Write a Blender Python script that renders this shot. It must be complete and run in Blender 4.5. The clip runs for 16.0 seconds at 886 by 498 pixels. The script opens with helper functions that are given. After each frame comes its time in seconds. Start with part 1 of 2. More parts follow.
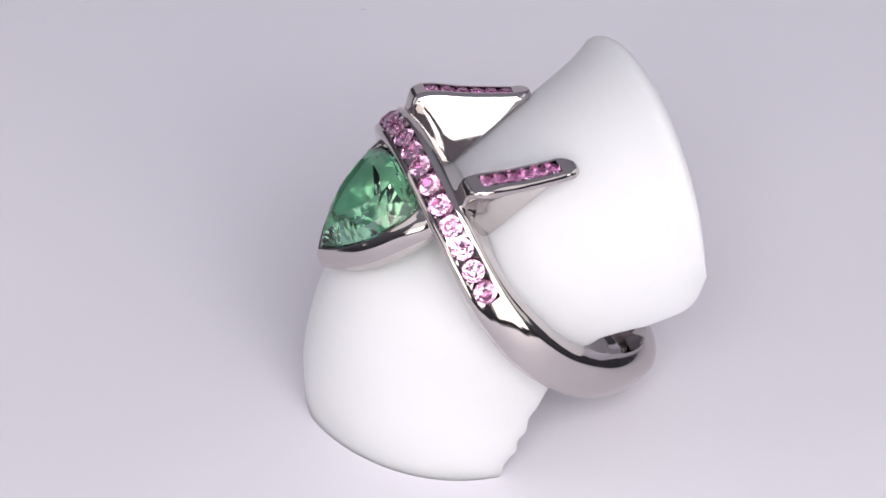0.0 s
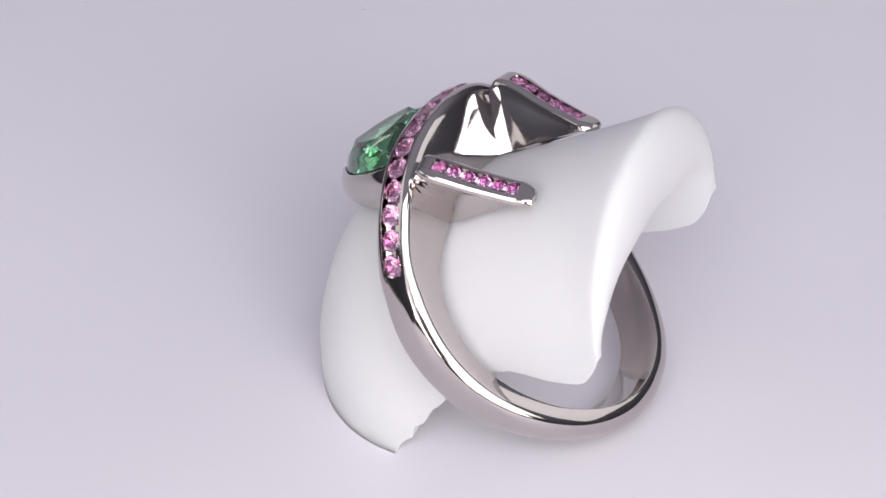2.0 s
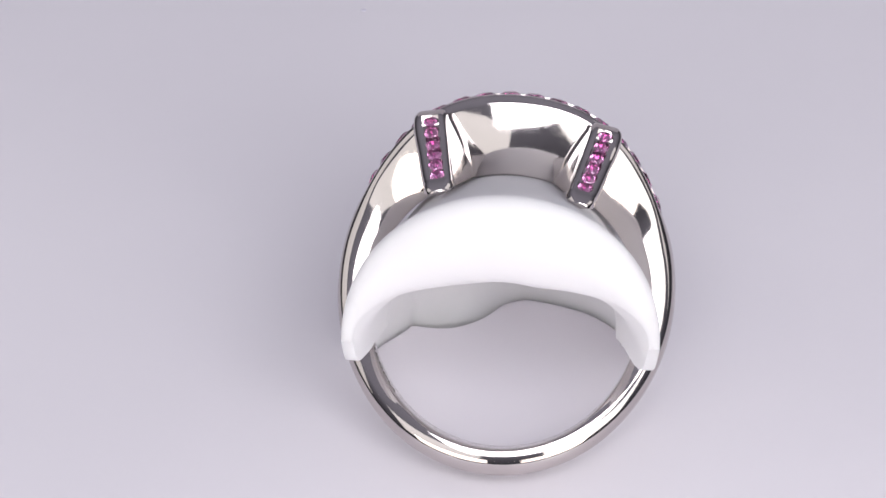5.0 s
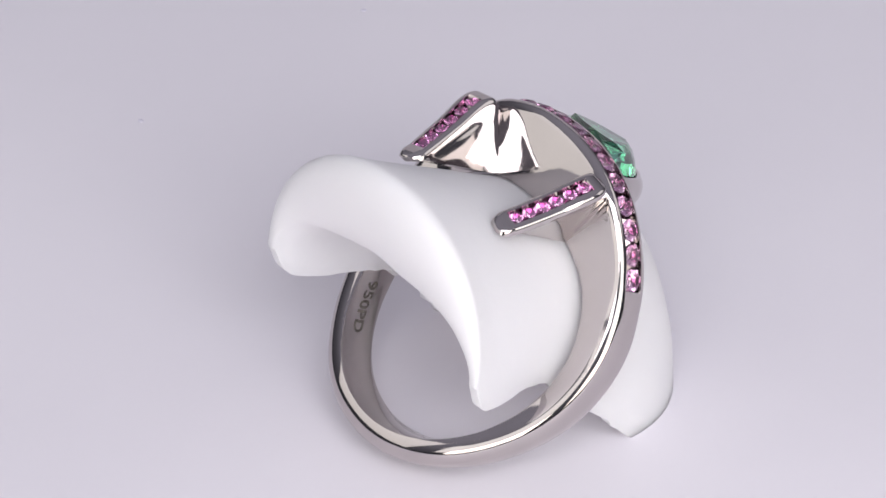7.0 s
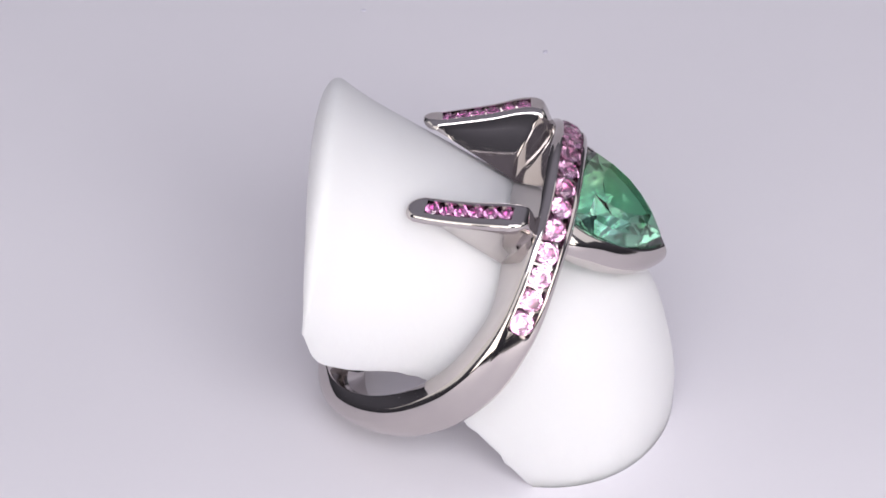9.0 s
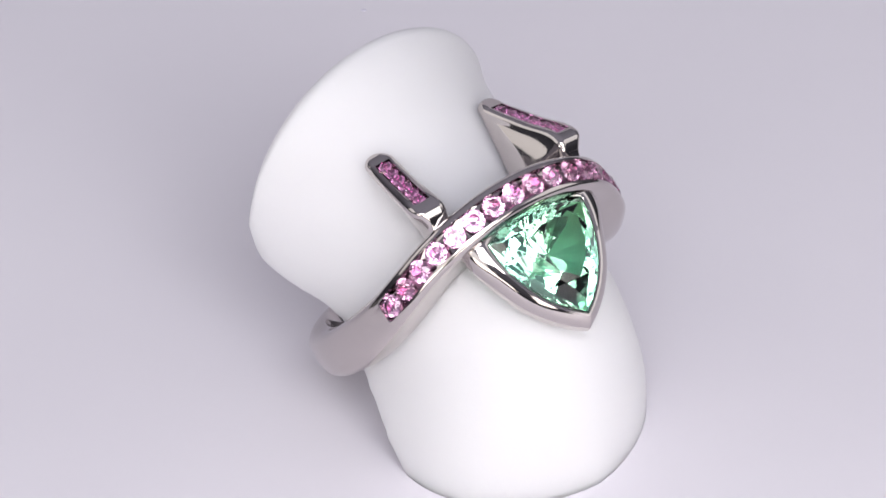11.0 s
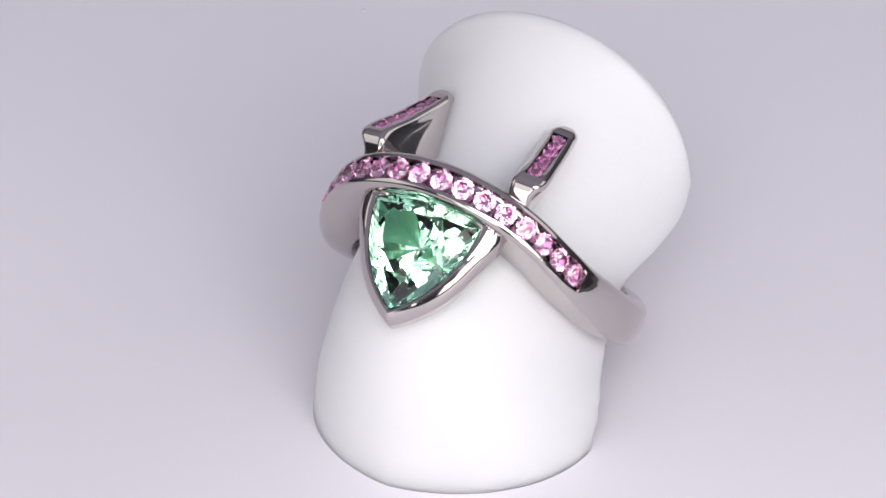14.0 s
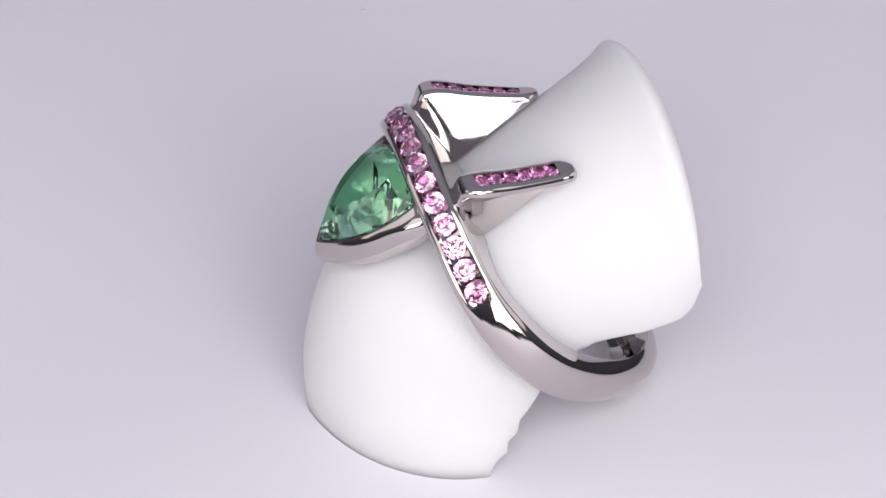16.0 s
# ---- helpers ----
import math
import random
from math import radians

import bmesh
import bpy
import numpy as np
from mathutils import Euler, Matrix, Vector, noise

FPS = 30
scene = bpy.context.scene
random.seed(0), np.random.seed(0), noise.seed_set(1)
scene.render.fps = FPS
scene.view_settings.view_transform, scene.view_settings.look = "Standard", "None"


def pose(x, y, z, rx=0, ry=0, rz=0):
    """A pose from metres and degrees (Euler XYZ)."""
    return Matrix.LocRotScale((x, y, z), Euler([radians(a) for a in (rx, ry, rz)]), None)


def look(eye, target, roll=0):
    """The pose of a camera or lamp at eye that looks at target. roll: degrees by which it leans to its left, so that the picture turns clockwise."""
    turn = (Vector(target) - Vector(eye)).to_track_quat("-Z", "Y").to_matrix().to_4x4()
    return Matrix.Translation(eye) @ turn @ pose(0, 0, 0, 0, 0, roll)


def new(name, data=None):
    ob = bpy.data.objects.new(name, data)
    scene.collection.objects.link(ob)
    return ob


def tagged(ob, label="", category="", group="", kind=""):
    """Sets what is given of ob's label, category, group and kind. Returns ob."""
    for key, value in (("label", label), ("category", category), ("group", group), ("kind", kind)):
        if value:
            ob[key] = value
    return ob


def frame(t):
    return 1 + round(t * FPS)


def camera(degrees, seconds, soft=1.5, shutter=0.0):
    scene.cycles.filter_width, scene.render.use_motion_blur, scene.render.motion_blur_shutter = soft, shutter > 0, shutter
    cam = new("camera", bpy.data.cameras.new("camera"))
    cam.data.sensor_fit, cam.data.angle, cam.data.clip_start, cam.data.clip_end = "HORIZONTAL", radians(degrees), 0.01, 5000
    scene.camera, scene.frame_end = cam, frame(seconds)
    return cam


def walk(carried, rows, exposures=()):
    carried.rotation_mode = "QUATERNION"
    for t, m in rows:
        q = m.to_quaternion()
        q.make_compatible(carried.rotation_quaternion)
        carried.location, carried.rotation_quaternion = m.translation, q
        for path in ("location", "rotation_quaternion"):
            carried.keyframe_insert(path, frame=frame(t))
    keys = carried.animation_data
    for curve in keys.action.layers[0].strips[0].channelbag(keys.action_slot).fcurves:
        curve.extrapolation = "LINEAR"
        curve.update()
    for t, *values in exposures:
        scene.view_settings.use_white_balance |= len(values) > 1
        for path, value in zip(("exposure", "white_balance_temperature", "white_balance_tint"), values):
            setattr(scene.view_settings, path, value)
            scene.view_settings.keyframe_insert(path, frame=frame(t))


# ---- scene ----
# ---- camera ----
cam = camera(10.0, 16.0, soft=1.6)
AXIS_Z = 0.0107           # height of the aimed-at point of the turning axis over the table
ELEV, DIST = radians(37.36), 0.318
EYE = Vector((0, -DIST * math.cos(ELEV), DIST * math.sin(ELEV) + AXIS_Z))
AIM = Vector((-0.0030, 0.00020, AXIS_Z + 0.00026))
walk(cam, [(0.0, look(EYE, AIM)), (16.0, look(EYE, AIM))], exposures=[(0.0, -0.32), (16.0, -0.32)])

# ---- world and lamps ----
world = bpy.data.worlds.new("studio_air")
scene.world = world
world.use_nodes = True
# white tent overhead, fading to the dark room at its sides
wn, wl = world.node_tree.nodes, world.node_tree.links
tent_dir, tent_z, tent = wn.new("ShaderNodeTexCoord"), wn.new("ShaderNodeSeparateXYZ"), wn.new("ShaderNodeValToRGB")
wl.new(tent_dir.outputs["Generated"], tent_z.inputs[0])
wl.new(tent_z.outputs["Z"], tent.inputs[0])
for at, level in ((0.0, 0.05), (0.35, 0.14), (0.70, 0.34), (1.0, 0.40)):
    e = tent.color_ramp.elements[0] if at == 0.0 else tent.color_ramp.elements[-1] if at == 1.0 else tent.color_ramp.elements.new(at)
    e.color = (level * 0.985, level * 0.965, level * 1.17, 1)
wl.new(tent.outputs[0], wn["Background"].inputs[0])
wn["Background"].inputs[1].default_value = 1.0


def softbox(name, azimuth, height, distance, sx, sy, radiance, colour):
    """A square of diffusing cloth, lit from behind. azimuth: degrees from the camera's side, to the right; height: degrees over the table."""
    d = bpy.data.lights.new(name, "AREA")
    d.shape, d.size, d.size_y, d.color = "RECTANGLE", sx, sy, colour
    d.energy = radiance * math.pi * sx * sy
    az, el = radians(azimuth), radians(height)
    eye = Vector((math.sin(az) * math.cos(el), -math.cos(az) * math.cos(el), math.sin(el))) * distance
    ob = new(name, d)
    ob.matrix_world = look(eye, (0, 0, 0.01))
    return ob


softbox("softbox_over_camera", 8, 45, 0.42, 0.32, 0.18, 7.3, (0.95, 0.957, 1.0))
softbox("softbox_front_left", -30, 25, 0.21, 0.14, 0.085, 1.5, (1.0, 0.98, 0.95))
softbox("softbox_front_right", 34, 28, 0.21, 0.14, 0.10, 3.0, (1.0, 0.975, 0.94))
# added low fills: they whiten the stand's foot and bounce onto the paper
softbox("low_fill_left", -24, 12, 0.19, 0.11, 0.045, 4.7, (1.0, 0.95, 0.885))
softbox("low_fill_right", 24, 12, 0.19, 0.11, 0.045, 4.7, (1.0, 0.95, 0.885))
softbox("softbox_right", 92, 32, 0.50, 0.34, 0.28, 1.2, (1.0, 0.98, 0.96))
softbox("softbox_left", -86, 26, 0.50, 0.34, 0.30, 1.15, (1.0, 0.975, 0.94))

MM = 0.001

# ---- materials ----


def material(name):
    m = bpy.data.materials.new(name)
    m.use_nodes = True
    return m, m.node_tree.nodes, m.node_tree.links, m.node_tree.nodes["Principled BSDF"]


def noise_tex(n, l, scale, detail=4.0, rough=0.55):
    co = n.new("ShaderNodeTexCoord")
    tex = n.new("ShaderNodeTexNoise")
    tex.inputs["Scale"].default_value, tex.inputs["Detail"].default_value = scale, detail
    tex.inputs["Roughness"].default_value = rough
    l.new(co.outputs["Object"], tex.inputs["Vector"])
    return tex


def ramp(n, l, src, stops):
    r = n.new("ShaderNodeValToRGB")
    r.color_ramp.elements[0].position, r.color_ramp.elements[0].color = stops[0][0], (*stops[0][1], 1)
    r.color_ramp.elements[1].position, r.color_ramp.elements[1].color = stops[-1][0], (*stops[-1][1], 1)
    for p, c in stops[1:-1]:
        e = r.color_ramp.elements.new(p)
        e.color = (*c, 1)
    l.new(src, r.inputs[0])
    return r


def bump(n, l, src, strength, dist, target):
    b = n.new("ShaderNodeBump")
    b.inputs["Strength"].default_value, b.inputs["Distance"].default_value = strength, dist
    l.new(src, b.inputs["Height"])
    l.new(b.outputs[0], target.inputs["Normal"])


def make_metal(name, tint, rough):
    m, n, l, p = material(name)
    p.inputs["Metallic"].default_value = 1.0
    big = noise_tex(n, l, 260.0, 3.0)
    col = ramp(n, l, big.outputs[0], [(0.3, tuple(c * 0.94 for c in tint)), (0.7, tint)])
    l.new(col.outputs[0], p.inputs["Base Color"])
    fine = noise_tex(n, l, 2600.0, 5.0)
    r = ramp(n, l, fine.outputs[0], [(0.35, (rough * 0.7,) * 3), (0.75, (rough * 1.6,) * 3)])
    l.new(r.outputs[0], p.inputs["Roughness"])
    slow = noise_tex(n, l, 420.0, 2.0)
    bump(n, l, slow.outputs[0], 0.02, 0.0002, p)
    return m


def make_gem(name, colour, ior, rough=0.0, spread=0.0, clear=1.0):
    m, n, l, p = material(name)
    p.inputs["Base Color"].default_value = (*colour, 1)
    p.inputs["Roughness"].default_value = rough
    p.inputs["IOR"].default_value = ior
    p.inputs["Transmission Weight"].default_value = clear
    if spread:
        info = n.new("ShaderNodeObjectInfo")
        c = ramp(n, l, info.outputs["Random"], [(0.0, tuple(x * (1 - spread) for x in colour)),
                                               (1.0, tuple(min(1, x * (1 + spread)) for x in colour))])
        l.new(c.outputs[0], p.inputs["Base Color"])
    else:
        # two-tone body: yellowish green passing into bluish green
        v = noise_tex(n, l, 190.0, 1.5)
        c = ramp(n, l, v.outputs[0], [(0.36, (colour[0] * 0.80, colour[1] * 0.98, min(1.0, colour[2] * 1.14))), (0.64, (min(1.0, colour[0] * 1.22), colour[1], colour[2] * 0.86))])
        l.new(c.outputs[0], p.inputs["Base Color"])
        bump(n, l, noise_tex(n, l, 520.0, 1.0).outputs[0], 0.03, 0.0003, p)
    return m


METAL = make_metal("grey_palladium", (0.575, 0.53, 0.52), 0.06)
GREEN = make_gem("green_stone", (0.44, 0.90, 0.60), 1.70)
PINK = make_gem("pink_stone", (1.0, 0.51, 0.78), 1.76, 0.0, 0.12, 0.97)
MAGENTA = make_gem("deep_pink_stone", (0.95, 0.37, 0.74), 1.76, 0.0, 0.12, 0.97)

PLASTIC, n, l, p = material("white_foam")
big = noise_tex(n, l, 120.0, 3.0)
c = ramp(n, l, big.outputs[0], [(0.3, (0.70, 0.69, 0.708)), (0.7, (0.72, 0.71, 0.728))])
l.new(c.outputs[0], p.inputs["Base Color"])
p.inputs["Roughness"].default_value = 0.6
p.inputs["Subsurface Weight"].default_value = 0.85
p.inputs["Subsurface Radius"].default_value = (1.0, 0.985, 0.97)
p.inputs["Subsurface Scale"].default_value = 0.0045
fine = noise_tex(n, l, 1800.0, 4.0)
bump(n, l, fine.outputs[0], 0.08, 0.0002, p)

PAPER, n, l, p = material("lilac_paper")
big = noise_tex(n, l, 25.0, 4.0)
c = ramp(n, l, big.outputs[0], [(0.3, (0.735, 0.703, 0.758)), (0.7, (0.765, 0.733, 0.786))])
l.new(c.outputs[0], p.inputs["Base Color"])
p.inputs["Roughness"].default_value = 0.55
fine = noise_tex(n, l, 900.0, 4.0)
bump(n, l, fine.outputs[0], 0.04, 0.0002, p)

ENGRAVED, n, l, p = material("blackened_engraving")
v = noise_tex(n, l, 3000.0, 3.0)
c = ramp(n, l, v.outputs[0], [(0.3, (0.10, 0.09, 0.08)), (0.7, (0.22, 0.20, 0.17))])
l.new(c.outputs[0], p.inputs["Base Color"])
p.inputs["Roughness"].default_value = 0.5
p.inputs["Metallic"].default_value = 0.6

DARK_SHEET, n, l, p = material("unseen_dark_sheet")
v = noise_tex(n, l, 12.0, 4.0)
c = ramp(n, l, v.outputs[0], [(0.3, (0.06, 0.055, 0.055)), (0.7, (0.09, 0.085, 0.08))])
l.new(c.outputs[0], p.inputs["Base Color"])
p.inputs["Roughness"].default_value = 0.7


# ---- helpers for meshes ----


def part(name, bm, mat, parent=None, label="", sharp=35.0, smooth=True):
    bmesh.ops.recalc_face_normals(bm, faces=bm.faces)
    for f in bm.faces:
        f.smooth = smooth
    for e in bm.edges:
        if len(e.link_faces) == 2 and e.calc_face_angle(0) > radians(sharp):
            e.smooth = False
    me = bpy.data.meshes.new(name)
    bm.to_mesh(me)
    bm.free()
    me.materials.append(mat)
    ob = new(name, me)
    if parent:
        ob.parent = parent
    if label:
        tagged(ob, label)
    return ob


def curve(keys, x):
    """A smooth curve through (x, value) keys."""
    if x <= keys[0][0]:
        return keys[0][1]
    for i in range(len(keys) - 1):
        if x <= keys[i + 1][0]:
            x0, y0 = keys[i]
            x1, y1 = keys[i + 1]
            d = (y1 - y0) / (x1 - x0)

            def slope(j):
                if j <= 0 or j >= len(keys) - 1:
                    return d if (j == i or j == i + 1) else 0
                a = (keys[j][1] - keys[j - 1][1]) / (keys[j][0] - keys[j - 1][0])
                b = (keys[j + 1][1] - keys[j][1]) / (keys[j + 1][0] - keys[j][0])
                return 0 if a * b <= 0 else 2 * a * b / (a + b)
            m0, m1 = slope(i), slope(i + 1)
            h = x1 - x0
            s = (x - x0) / h
            return (y0 * (1 + 2 * s) * (1 - s) ** 2 + h * m0 * s * (1 - s) ** 2
                    + y1 * s * s * (3 - 2 * s) + h * m1 * s * s * (s - 1))
    return keys[-1][1]


def loft(bm, rows, closed_rows=False, closed_cols=True, caps=True):
    vs = [[bm.verts.new(v) for v in r] for r in rows]
    n, m = len(vs), len(vs[0])
    for i in range(n if closed_rows else n - 1):
        for j in range(m if closed_cols else m - 1):
            a, b = vs[i], vs[(i + 1) % n]
            bm.faces.new((a[j], a[(j + 1) % m], b[(j + 1) % m], b[j]))
    if caps and not closed_rows:
        bm.faces.new(vs[0])
        bm.faces.new(list(reversed(vs[-1])))
    return vs


# ---- setting ----


def build_sweep():
    """Paper sheet that lies on the table, runs back and curls up."""
    bm = bmesh.new()
    prof = [(-0.13, 0.0), (-0.08, 0.0), (0.0, 0.0), (0.08, 0.0), (0.16, 0.0)]
    for k in range(1, 13):
        a = k / 12 * math.pi / 2
        prof.append((0.16 + 0.12 * math.sin(a), 0.12 - 0.12 * math.cos(a)))
    prof.append((0.28, 0.18))
    rows = [[(x, y, z) for y, z in prof] for x in (-0.13, -0.06, 0.0, 0.06, 0.13)]
    loft(bm, rows, closed_cols=False, caps=False)
    ob = part("backdrop", bm, PAPER)
    tagged(ob, "smooth pale lilac paper sheet under and behind the stand", "paper", kind="structure")
    # unseen dark sheet, added so the polished metal mirrors darkness past the paper's edge
    bm = bmesh.new()
    loft(bm, [[(x, y, -0.004) for y in (-0.26, 0.0, 0.36)] for x in (-0.26, 0.0, 0.26)], closed_cols=False, caps=False)
    ob = part("ground", bm, DARK_SHEET)
    tagged(ob, "plain unseen dark grey sheet added under the paper to darken reflections in the metal", "bench", kind="structure")


build_sweep()

# ---- ring stand ----
RIDGE_U = [(0.0, 11.75), (0.12, 11.85), (0.28, 11.0), (0.40, 9.2), (0.50, 6.0), (0.60, 2.6), (0.78, -3.2), (1.0, -9.2)]
RIDGE_Z = [(0.0, -10.7), (0.12, -8.0), (0.28, -3.1), (0.40, 0.6), (0.50, 2.9), (0.60, 4.6), (0.78, 8.0), (1.0, 11.6)]
EDGE_U = [(0.0, 3.9), (0.28, 0.7), (0.45, -1.8), (0.60, -3.8), (0.85, -8.35), (0.92, -9.75), (0.96, -10.45), (1.0, -10.95)]
EDGE_Z = [(0.0, -10.7), (0.28, -7.2), (0.45, -4.6), (0.60, -3.0), (0.85, -1.7), (0.92, -1.1), (0.96, -0.25), (1.0, 1.35)]
HALF_W = [(0.0, 9.1), (0.15, 9.1), (0.40, 8.4), (0.60, 8.05), (0.80, 8.8), (1.0, 9.7)]
SIDE_X = [(0.0, -0.4), (0.4, -0.8), (1.0, -1.7)]
WALL = [(0.0, 3.3), (0.35, 2.2), (0.55, 3.4), (0.75, 3.8), (1.0, 6.0)]
RIM = [(0.0, 0.9), (0.6, 0.9), (1.0, 0.7)]


def stand_point(s, psi, inner):
    ru, rz = curve(RIDGE_U, s), curve(RIDGE_Z, s)
    eu, ez = curve(EDGE_U, s), curve(EDGE_Z, s)
    w, cx, wall = curve(HALF_W, s), curve(SIDE_X, s), curve(WALL, s)
    du, dz = ru - eu, rz - ez
    k = abs(math.cos(psi)) ** 0.92
    if inner:
        # scalloped bulges where the inside meets the table
        arc = math.pi * (cx + w * math.sin(psi) - 0.4) / 5.9
        swell = abs(math.sin(arc)) ** 0.7 * 1.7 if arc > 0 else -0.9 * min(1.0, -arc)
        wall += max(0.0, 1 - s / 0.3) * swell
        x, q = (w - curve(RIM, s)) * math.sin(psi), k * (1 - wall / math.hypot(du, dz))
    else:
        x, q = w * math.sin(psi), k
    v = Vector((cx + x, -(eu + du * q), ez + dz * q))
    v.y += (0.05 if x > 0 else 0.085) * x * s * s + 0.19 * max(0.0, x) * (1 - s) ** 3
    if inner:
        v.z += (0.3 + 0.5 * max(0, 1 - abs(s - 0.58) / 0.15)) * k * noise.noise(v * 0.38)
    edge = max(0.0, (abs(psi) / math.pi - 0.38) / 0.12)
    if edge > 0 and 0.02 < s < 0.98:            # torn lower edges
        tear = noise.noise(Vector((s * 11, 3.1 if x > 0 else 9.7, 0))) + 0.3 * noise.noise(Vector((s * 23, 1.0 if x > 0 else 5.0, 2)))
        v += Vector((0, -0.3, 0.3)) * tear * edge * min(1.0, max(0.15, (0.86 - s) / 0.12))
    return v


def build_stand():
    bm = bmesh.new()
    rows = []
    ns, na = 96, 56
    for i in range(ns + 1):
        s = i / ns
        rows.append([stand_point(s, (j / na - 0.5) * math.pi, False) for j in range(na + 1)]
                    + [stand_point(s, (0.5 - j / na) * math.pi, True) for j in range(na + 1)])
    last, m = rows[-1], 2 * na + 2
    way = Vector((0, 0.80, 0.60))
    for k in range(1, 8):                        # rounded lip at the open end
        a = k / 7 * math.pi / 2
        row = []
        for j in range(m):
            o, q = last[j], last[m - 1 - j]
            mid, half = (o + q) / 2, (o - q) / 2
            row.append(mid + half * math.cos(a) + way * half.length * 0.5 * math.sin(a))
        rows.append(row)
    vs = loft(bm, [[Vector((v.x * MM, v.y * MM, max(v.z, -10.7) * MM + AXIS_Z)) for v in r] for r in rows], caps=False)
    for j in range(na):                          # foot
        bm.faces.new((vs[0][j], vs[0][m - 1 - j], vs[0][m - 2 - j], vs[0][j + 1]))
    bmesh.ops.remove_doubles(bm, verts=bm.verts, dist=1e-7)
    ob = part("ring_stand", bm, PLASTIC, sharp=60)
    return tagged(ob, "white matt foam ring stand, bent half tube with torn edges", "ring stand")


stand = build_stand()

# ---- ring, in its own frame: x across, -y to the front along the finger, z up to the head ----
TILT = Matrix.Translation((-1.08, 1.9, -2.7)) @ Euler((radians(33.0), 0, 0)).to_matrix().to_4x4() @ \
    Euler((0, radians(-1.3), radians(2.0))).to_matrix().to_4x4()


def place(v):
    w = TILT @ Vector(v)
    return (w.x * MM, w.y * MM, w.z * MM + AXIS_Z)


def place_bm(bm):
    for v in bm.verts:
        v.co = place(v.co)


HOLE = 8.5


def eased(keys, a):
    return sum(curve(keys, abs(a + d)) if a + d <= 180 else curve(keys, 360 - a - d) for d in (-9, -6, -3, 0, 3, 6, 9)) / 7


OUT_R = [(0, 13.5), (12, 13.5), (24, 13.2), (36, 12.5), (50, 11.6), (70, 10.9), (95, 10.4), (130, 10.1), (180, 10.1)]
OFF_Y = [(0, 0.55), (12, 0.35), (24, 0.0), (36, -0.4), (50, -1.1), (70, -1.2), (95, -0.5), (130, 1.5), (155, 2.7), (180, 3.1)]
HALF_B = [(0, 1.28), (42, 1.28), (55, 1.38), (70, 1.58), (95, 1.6), (130, 1.55), (180, 1.5)]
CHANNEL_END = 54.0


def build_band(ring):
    bm = bmesh.new()
    rows = []
    n = 360
    for i in range(n):
        phi = -180 + i * 360 / n
        a = abs(phi)
        r, y0, w = eased(OUT_R, a), eased(OFF_Y, a), eased(HALF_B, a)
        ch = a < CHANNEL_END
        k = min(1, max(0, (a - CHANNEL_END + 6) / 16))
        k = k * k * (3 - 2 * k)
        half = [(0.9 * w, HOLE), (w - 0.04, HOLE + 0.06), (w, HOLE + 0.2),
                (w, r - 0.66 - 0.20 * k), (w - 0.03 - 0.04 * k, r - 0.44 - 0.14 * k), (w - 0.12 - 0.10 * k, r - 0.22 - 0.09 * k),
                (w - 0.26 - 0.20 * k, r - 0.06 - 0.02 * k), (w - 0.40 - 0.24 * k, r + 0.01 * k)]
        if ch:
            half += [(0.735, r), (0.715, r - 0.08), (0.71, r - 0.74), (0.25, r - 0.76)]
        else:
            half += [(0.70 - 0.10 * k, r + 0.03 * k), (0.50, r + 0.06 * k), (0.30, r + 0.08 * k), (0.10, r + 0.09 * k)]
        sec = [(-y, q) for y, q in half] + [(y, q) for y, q in reversed(half)]
        sn, cs = math.sin(radians(phi)), math.cos(radians(phi))
        rows.append([place((q * sn, y0 + y, q * cs)) for y, q in sec])
    loft(bm, rows, closed_rows=True)
    return part("band", bm, METAL, ring, "polished grey palladium band with a channel", sharp=32)


def brilliant(bm, r, at, up, crown=0.30, seed=0.0):
    """A small round brilliant with its girdle at the point given: table, star, kite and break facets, and a two-tier pavilion."""
    q = Vector(up).to_track_quat("Z", "Y").to_matrix()

    def ring_of(m, rad, z, off):
        return [bm.verts.new(Vector(at) + q @ Vector((rad * math.cos(seed + (k + off) * 2 * math.pi / m), rad * math.sin(seed + (k + off) * 2 * math.pi / m), z))) for k in range(m)]
    g = ring_of(16, r, 0, 0)
    g2 = ring_of(16, r, -0.05 * r, 0)
    c = ring_of(8, r * 0.80, crown * r * 0.58, 0.5)
    t = ring_of(8, r * 0.56, crown * r, 0)
    m = ring_of(8, r * 0.42, -0.52 * r, 0.5)
    cul = bm.verts.new(Vector(at) + q @ Vector((0, 0, -0.86 * r)))
    bm.faces.new(t)
    for k in range(8):
        k2, o = (k + 1) % 8, (2 * k + 2) % 16
        bm.faces.new((t[k], c[k], t[k2]))
        bm.faces.new((c[k], c[k2], t[k2]))
        bm.faces.new((g[2 * k], g[2 * k + 1], c[k]))
        bm.faces.new((g[2 * k + 1], g[o], c[k]))
        bm.faces.new((c[k], g[o], c[k2]))
        bm.faces.new((g2[2 * k], m[k], g2[2 * k + 1]))
        bm.faces.new((g2[2 * k + 1], m[k], g2[o]))
        bm.faces.new((g2[o], m[k], m[k2]))
        bm.faces.new((m[k], cul, m[k2]))
    for k in range(16):
        k2 = (k + 1) % 16
        bm.faces.new((g[k], g2[k], g2[k2], g[k2]))


def build_accent(at, up, r, parent, seed, mat):
    bm = bmesh.new()
    lean = Vector((random.uniform(-1, 1), random.uniform(-1, 1), random.uniform(-1, 1))) * 0.09
    brilliant(bm, r, (0, 0, 0), (Vector(up) + lean).normalized(), seed=seed + random.uniform(0, 1))
    for v in bm.verts:
        v.co = place(Vector(at) + v.co)
    part("accent_stone", bm, mat, parent, smooth=False)


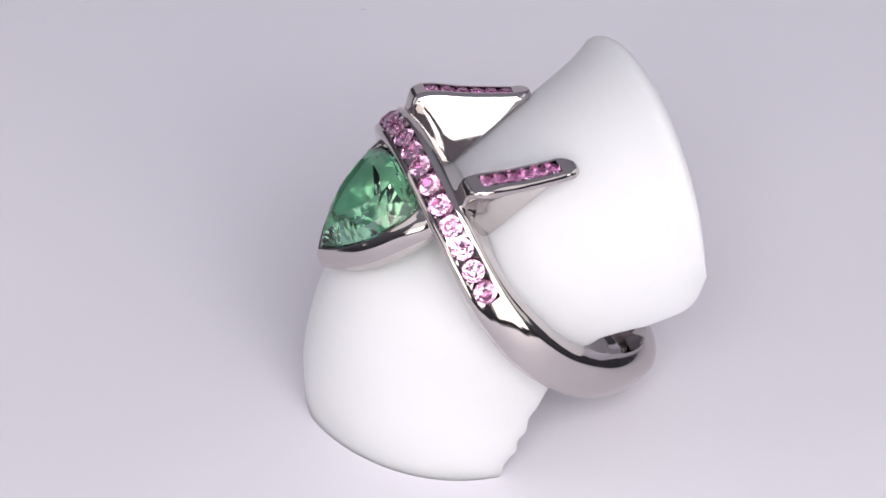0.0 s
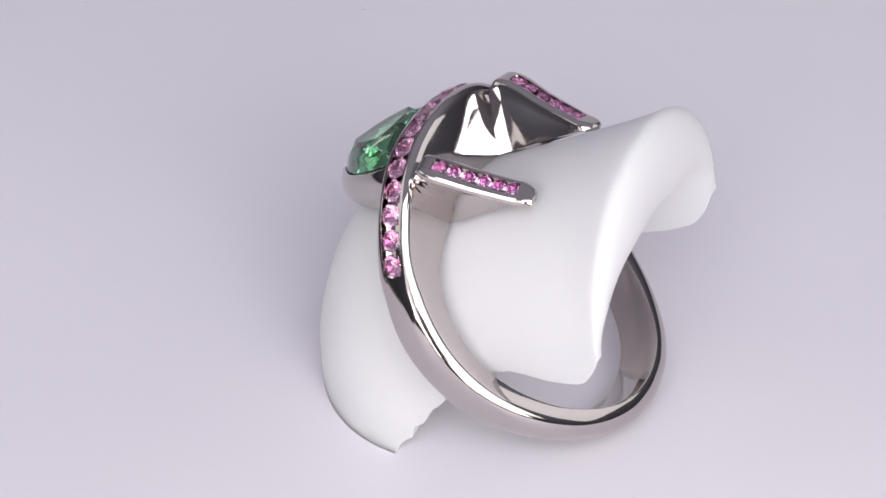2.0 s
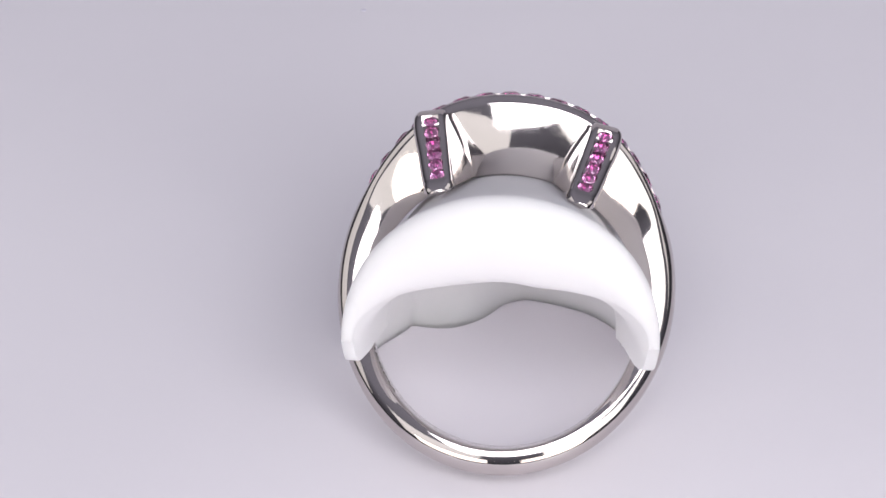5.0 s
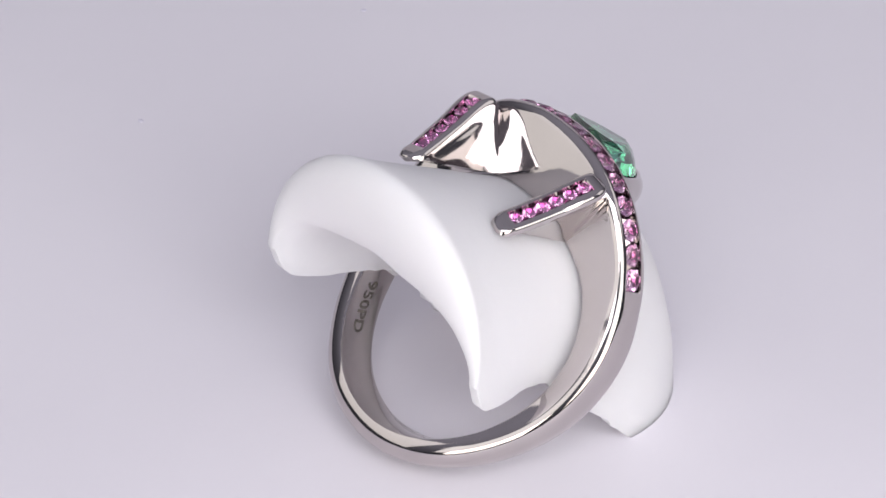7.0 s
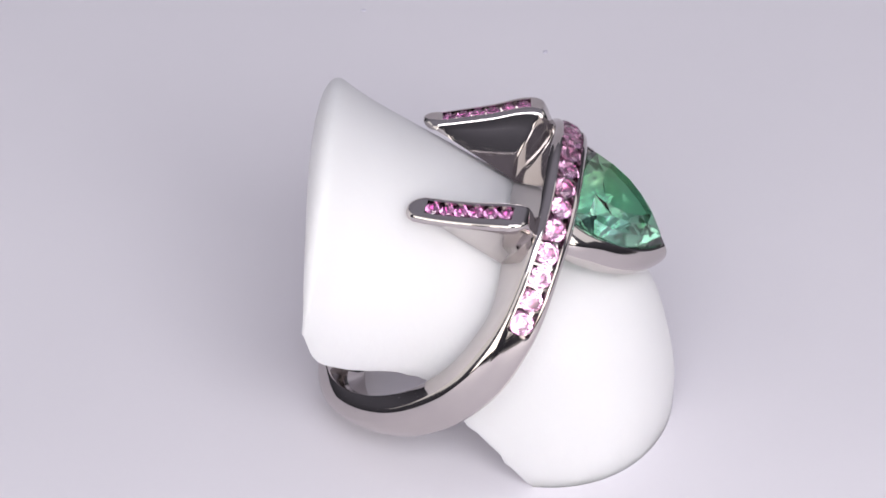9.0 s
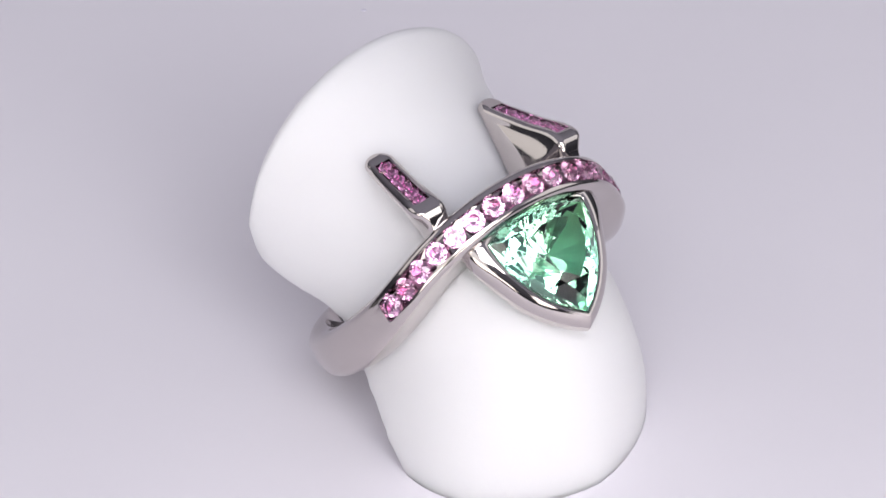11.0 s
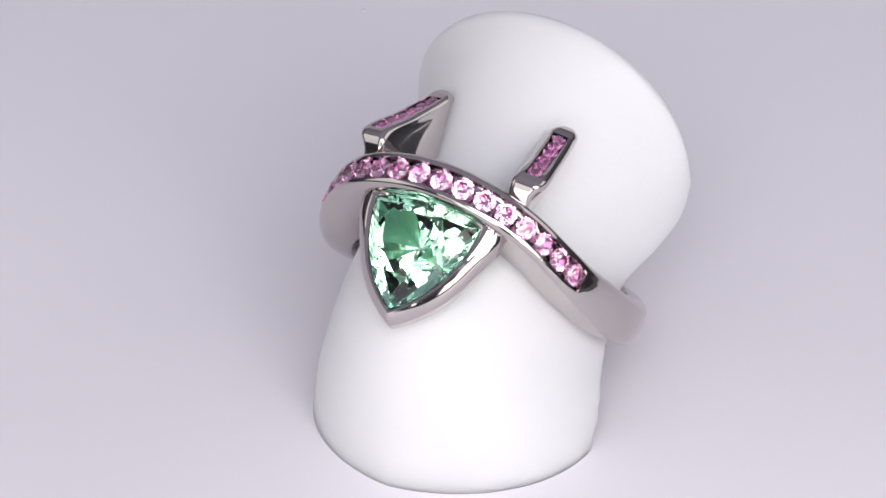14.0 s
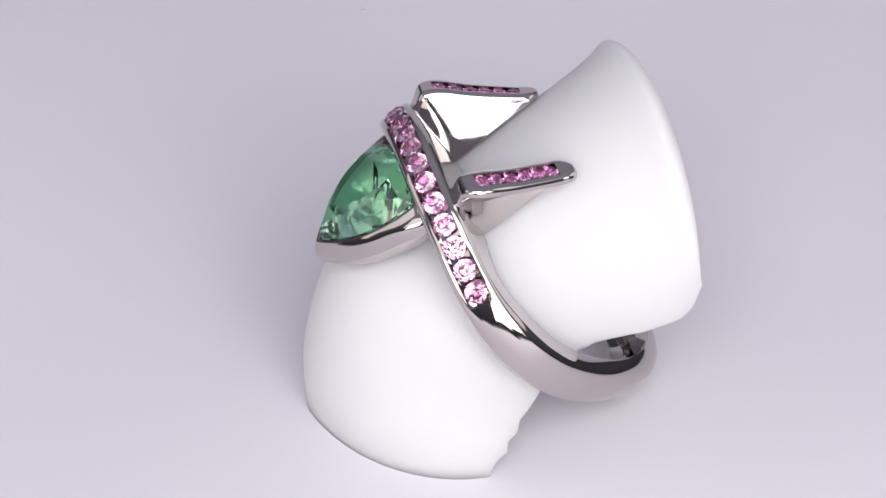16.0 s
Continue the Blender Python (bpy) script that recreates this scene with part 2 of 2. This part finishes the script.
def build_prong(ring, side):
    """Fin that runs back from the head, with a stone channel in its top."""
    # along the finger: y, middle x and z of the top, half width towards the middle, half width outwards
    TOP = [(0.8, 5.42, 11.35, 0.98, 0.45), (1.3, 5.42, 11.60, 0.98, 0.50), (1.8, 5.45, 11.95, 1.0, 0.72), (2.25, 5.5, 12.12, 1.02, 0.98),
           (2.7, 5.53, 11.97, 1.03, 1.08), (4.9, 5.05, 10.05, 0.98, 1.0), (6.9, 4.55, 8.42, 0.92, 0.95), (7.15, 4.48, 8.24, 0.90, 0.94)]
    CAP = 7.15

    def section(y, grooved):
        cx, cz, w_in, w_out = (curve([(k[0], k[j]) for k in TOP], y) for j in (1, 2, 3, 4))
        s = (y - 0.8) / 7.0
        phi = math.atan2(cx, cz) - radians(14)            # the top leans inwards
        tx, tz = math.cos(phi), -math.sin(phi)
        groove = 0.62 if grooved else 0.0

        def shoulder(w):
            e = min(0.44, w * 0.42)
            return [(w, -0.60), (w - e * 0.06, -0.38), (w - e * 0.2, -0.20), (w - e * 0.45, -0.08), (w - e * 0.72, -0.02), (w - e, 0.0)]
        n_in, n_out = min(0.52, w_in * 0.54), min(0.52, w_out * 0.54)
        pts = [(-d, h) for d, h in shoulder(w_in)] + [(-n_in, 0.0), (-n_in + 0.02, -groove), (n_out - 0.02, -groove), (n_out, 0.0)] + list(reversed(shoulder(w_out)))
        sec = [(cx + tx * d + math.sin(phi) * h, cz + tz * d + math.cos(phi) * h) for d, h in pts]
        lo_in, lo_out = radians(15.5 + 9.5 * s), radians(31.5 - 1.0 * s)
        rb = min(HOLE + 0.05, math.hypot(cx, cz) - 0.80)
        low = []
        for k in range(5):
            f = lo_out + (lo_in - lo_out) * k / 4
            low.append((rb * math.sin(f), rb * math.cos(f)))

        def flank(p0, p1, out):
            res = []
            for k in range(1, 5):
                u = k / 5
                b = out * 0.025 * math.hypot(p1[0] - p0[0], p1[1] - p0[1]) * math.sin(math.pi * u)
                res.append((p0[0] + (p1[0] - p0[0]) * u + b * tx, p0[1] + (p1[1] - p0[1]) * u + b * tz))
            return res
        return sec + flank(sec[-1], low[0], 1) + low + flank(low[-1], sec[0], -1)

    bm = bmesh.new()
    rows = []
    ys = [0.8, 1.05, 1.3, 1.5, 1.7, 1.85, 2.0, 2.1, 2.2, 2.3, 2.4, 2.55, 2.7, 2.85, 2.95, 2.96] + [2.96 + (CAP - 0.05 - 2.96) * k / 14 for k in range(1, 15)] + [CAP - 0.04, CAP]
    for y in ys:
        rows.append([place((side * x, y, z)) for x, z in section(y, 2.955 < y < CAP - 0.045)])
    end = section(CAP, False)
    mx, mz = curve([(k[0], k[1]) for k in TOP], CAP), curve([(k[0], k[2]) for k in TOP], CAP) - 0.22
    for k in range(1, 10):                       # blunt rounded tip, sinking a little
        a = k / 9 * math.pi / 2
        f = 0.04 + 0.96 * math.cos(a)
        rows.append([place((side * (mx + (x - mx) * f), CAP + 0.82 * math.sin(a), mz + (z - mz) * f - 0.52 * math.sin(a))) for x, z in end])
    loft(bm, rows)
    prong = part("prong", bm, METAL, ring, "tapering polished fin set with pink stones", sharp=38)
    m = 6
    for k in range(m):
        y = 3.32 + (6.80 - 3.32) * k / (m - 1)
        cx, cz = (curve([(q[0], q[j]) for q in TOP], y) for j in (1, 2))
        phi = math.atan2(cx, cz) - radians(14)
        up = Vector((math.sin(phi) * 0.78, 0.62, math.cos(phi) * 0.78)).normalized()
        at = Vector((cx, y, cz)) - up * 0.10
        build_accent((side * at.x, at.y, at.z), (side * up.x, up.y, up.z), 0.445, prong, k * 1.3, MAGENTA)


GEM_TILT = Matrix.Translation((0.25, -3.5, 11.75)) @ Euler((radians(6.0), 0, 0)).to_matrix().to_4x4()


def trillion(th):
    """Radius of the three-sided outline with bowed sides; a corner points to the front (-90 degrees)."""
    a = (th + math.pi / 2) % (2 * math.pi / 3)
    a = min(a, 2 * math.pi / 3 - a)           # 0 at a corner, 60 degrees at mid side
    rad = 7.6                                  # radius of each bow
    b = math.pi / 3 - a
    d = rad - 2.95
    r = -d * math.cos(b) + math.sqrt(rad * rad - (d * math.sin(b)) ** 2)
    return min(r, 4.3)


def outline(scale_by, off, z, th):
    r = trillion(th) * 1.05 * scale_by + off
    return Vector((r * math.cos(th) * 0.98, r * math.sin(th), z))


def build_bezel(ring):
    bm = bmesh.new()
    rows = []
    n = 120
    prof = [(-0.45, -2.1), (-0.10, -2.55), (0.25, -2.5), (0.56, -2.05), (0.74, -1.6), (0.82, -1.15), (0.78, -0.75), (0.66, -0.42), (0.48, -0.18), (0.30, -0.04), (0.24, 0.01), (0.11, 0.02), (0.04, -0.03), (0.01, -0.15), (-0.06, -0.5)]
    for i in range(n):
        th = -math.pi / 2 + i * 2 * math.pi / n
        b = min(1.0, max(0.0, (math.sin(th) - 0.62) / 0.2))      # the wall sinks where it meets the band
        widen = sum(math.exp(-((math.degrees(th) - c) / 20) ** 2) for c in (22, 158))    # thicker arms at the two rear corners
        rows.append([place(GEM_TILT @ outline(1.0, o * (1 - 0.4 * b), max(z - 1.4 * b, -2.6), th)) for o, z in ((o * (1.12 + widen * 0.75) if o > 0.1 else o, z) for o, z in prof)])
    loft(bm, rows, closed_rows=True)
    return part("bezel", bm, METAL, ring, "shield-shaped polished bezel wall", sharp=30)


def build_gem(bezel):
    bm = bmesh.new()

    def loop(count, scale_by, z, off):
        return [bm.verts.new(place(GEM_TILT @ outline(scale_by, 0, z, -math.pi / 2 + (k + off) * 2 * math.pi / count))) for k in range(count)]
    m = 36
    g, g2 = loop(m, 0.985, 0.02, 0), loop(m, 0.985, -0.10, 0)
    c = loop(18, 0.84, 0.66, 0.0)
    d = loop(9, 0.68, 1.16, 0.5)
    t = loop(9, 0.53, 1.44, 0.0)
    q = [bm.verts.new(place(GEM_TILT @ outline(0.66 if k % 2 else 0.50, 0, -0.98 if k % 2 else -1.5, -math.pi / 2 + k * 2 * math.pi / 18))) for k in range(18)]
    cul = bm.verts.new(place(GEM_TILT @ Vector((0, 0, -2.88))))
    bm.faces.new(t)
    for k in range(9):
        k2, e0, e1, e2 = (k + 1) % 9, 2 * k, 2 * k + 1, (2 * k + 2) % 18
        bm.faces.new((t[k], d[k], t[k2]))
        bm.faces.new((t[k2], d[k], d[k2]))
        bm.faces.new((d[k], c[e0], c[e1]))
        bm.faces.new((d[k], c[e1], c[e2]))
        bm.faces.new((d[k], c[e2], d[k2]))
    for k in range(18):
        k2 = (k + 1) % 18
        a0, a1, a2 = 2 * k, 2 * k + 1, (2 * k + 2) % m
        bm.faces.new((c[k], g[a0], g[a1]))
        bm.faces.new((c[k], g[a1], c[k2]))
        bm.faces.new((c[k2], g[a1], g[a2]))
        bm.faces.new((g2[a0], q[k], g2[a1]))
        bm.faces.new((g2[a1], q[k], q[k2]))
        bm.faces.new((g2[a1], q[k2], g2[a2]))
        bm.faces.new((q[k], cul, q[k2]))
    for k in range(m):
        bm.faces.new((g[k], g2[k], g2[(k + 1) % m], g[(k + 1) % m]))
    return part("gemstone", bm, GREEN, bezel, "pale green faceted trillion-cut gemstone", smooth=False)


def build_hallmark(band):
    """Small engraved letters inside the band."""
    cu = bpy.data.curves.new("hallmark", "FONT")
    cu.body, cu.size, cu.resolution_u = "950PD", 1.2, 3
    cu.offset = 0.028
    tmp = bpy.data.objects.new("hallmark", cu)
    scene.collection.objects.link(tmp)
    bpy.context.view_layer.update()
    me = bpy.data.meshes.new_from_object(tmp.evaluated_get(bpy.context.evaluated_depsgraph_get()))
    bpy.data.objects.remove(tmp)
    bm = bmesh.new()
    bm.from_mesh(me)
    bpy.data.meshes.remove(me)
    for v in bm.verts:
        phi = radians(109) + v.co.x * 1.05 / HOLE
        y = curve(OFF_Y, math.degrees(phi)) + 0.55 - v.co.y
        r = HOLE - 0.012
        v.co = place((r * math.sin(phi), y, r * math.cos(phi)))
    return part("hallmark", bm, ENGRAVED, band, "small dark engraved letters")


def build_ring():
    ring = new("ring")
    tagged(ring, "grey palladium ring with green trillion gemstone and pink channel-set stones", "ring")
    band = build_band(ring)
    build_hallmark(band)
    bezel = build_bezel(ring)
    build_gem(bezel)
    for side in (-1, 1):
        build_prong(ring, side)
    # sixteen stones, evenly spaced along the arch
    path = []
    for i in range(-503, 504):
        a = i / 10
        r = eased(OUT_R, abs(a)) - 0.10
        path.append(Vector((r * math.sin(radians(a)), eased(OFF_Y, abs(a)), r * math.cos(radians(a)))))
    run = [0.0]
    for a, b in zip(path, path[1:]):
        run.append(run[-1] + (b - a).length)
    for k in range(16):
        want = run[-1] * k / 15
        i = min(range(len(run)), key=lambda j: abs(run[j] - want))
        j0, j1 = max(0, i - 3), min(len(path) - 1, i + 3)
        along = (path[j1] - path[j0]).normalized()
        up = Vector((0, 1, 0)).cross(along) * -1
        up = up.normalized() if up.z > 0 else -up.normalized()
        build_accent(path[i], up, 0.715, band, k * 0.7, PINK)
    return ring


ring = build_ring()

DUST, n, l, p = material("grey_dust")
v = noise_tex(n, l, 4000.0, 3.0)
c = ramp(n, l, v.outputs[0], [(0.3, (0.60, 0.57, 0.66)), (0.7, (0.70, 0.67, 0.76))])
l.new(c.outputs[0], p.inputs["Base Color"])
p.inputs["Roughness"].default_value = 0.9


def build_dust(x, y, size):
    bm = bmesh.new()
    bmesh.ops.create_icosphere(bm, subdivisions=2, radius=1.0)
    for v in bm.verts:
        k = 1 + 0.4 * noise.noise(v.co * 1.7 + Vector((x, y, 0)))
        v.co = Vector(((v.co.x * size * k + x) * MM, (v.co.y * size * 0.7 * k + y) * MM, max(0.0, v.co.z * size * 0.25) * MM))
    return tagged(part("dust_speck", bm, DUST), "tiny grey dust speck lying on lilac paper", "dust", "dust specks on the paper")


dust = build_dust(37.6, 0.7, 0.26)
build_dust(-9.1, 42.4, 0.22)


def motions():
    rows = [(k * 0.5, pose(0, 0, 0, 0, 0, -22.75 * (k * 0.5 - 12.66))) for k in range(33)]
    walk(stand, rows)
    walk(ring, rows)
    walk(dust, rows)


motions()
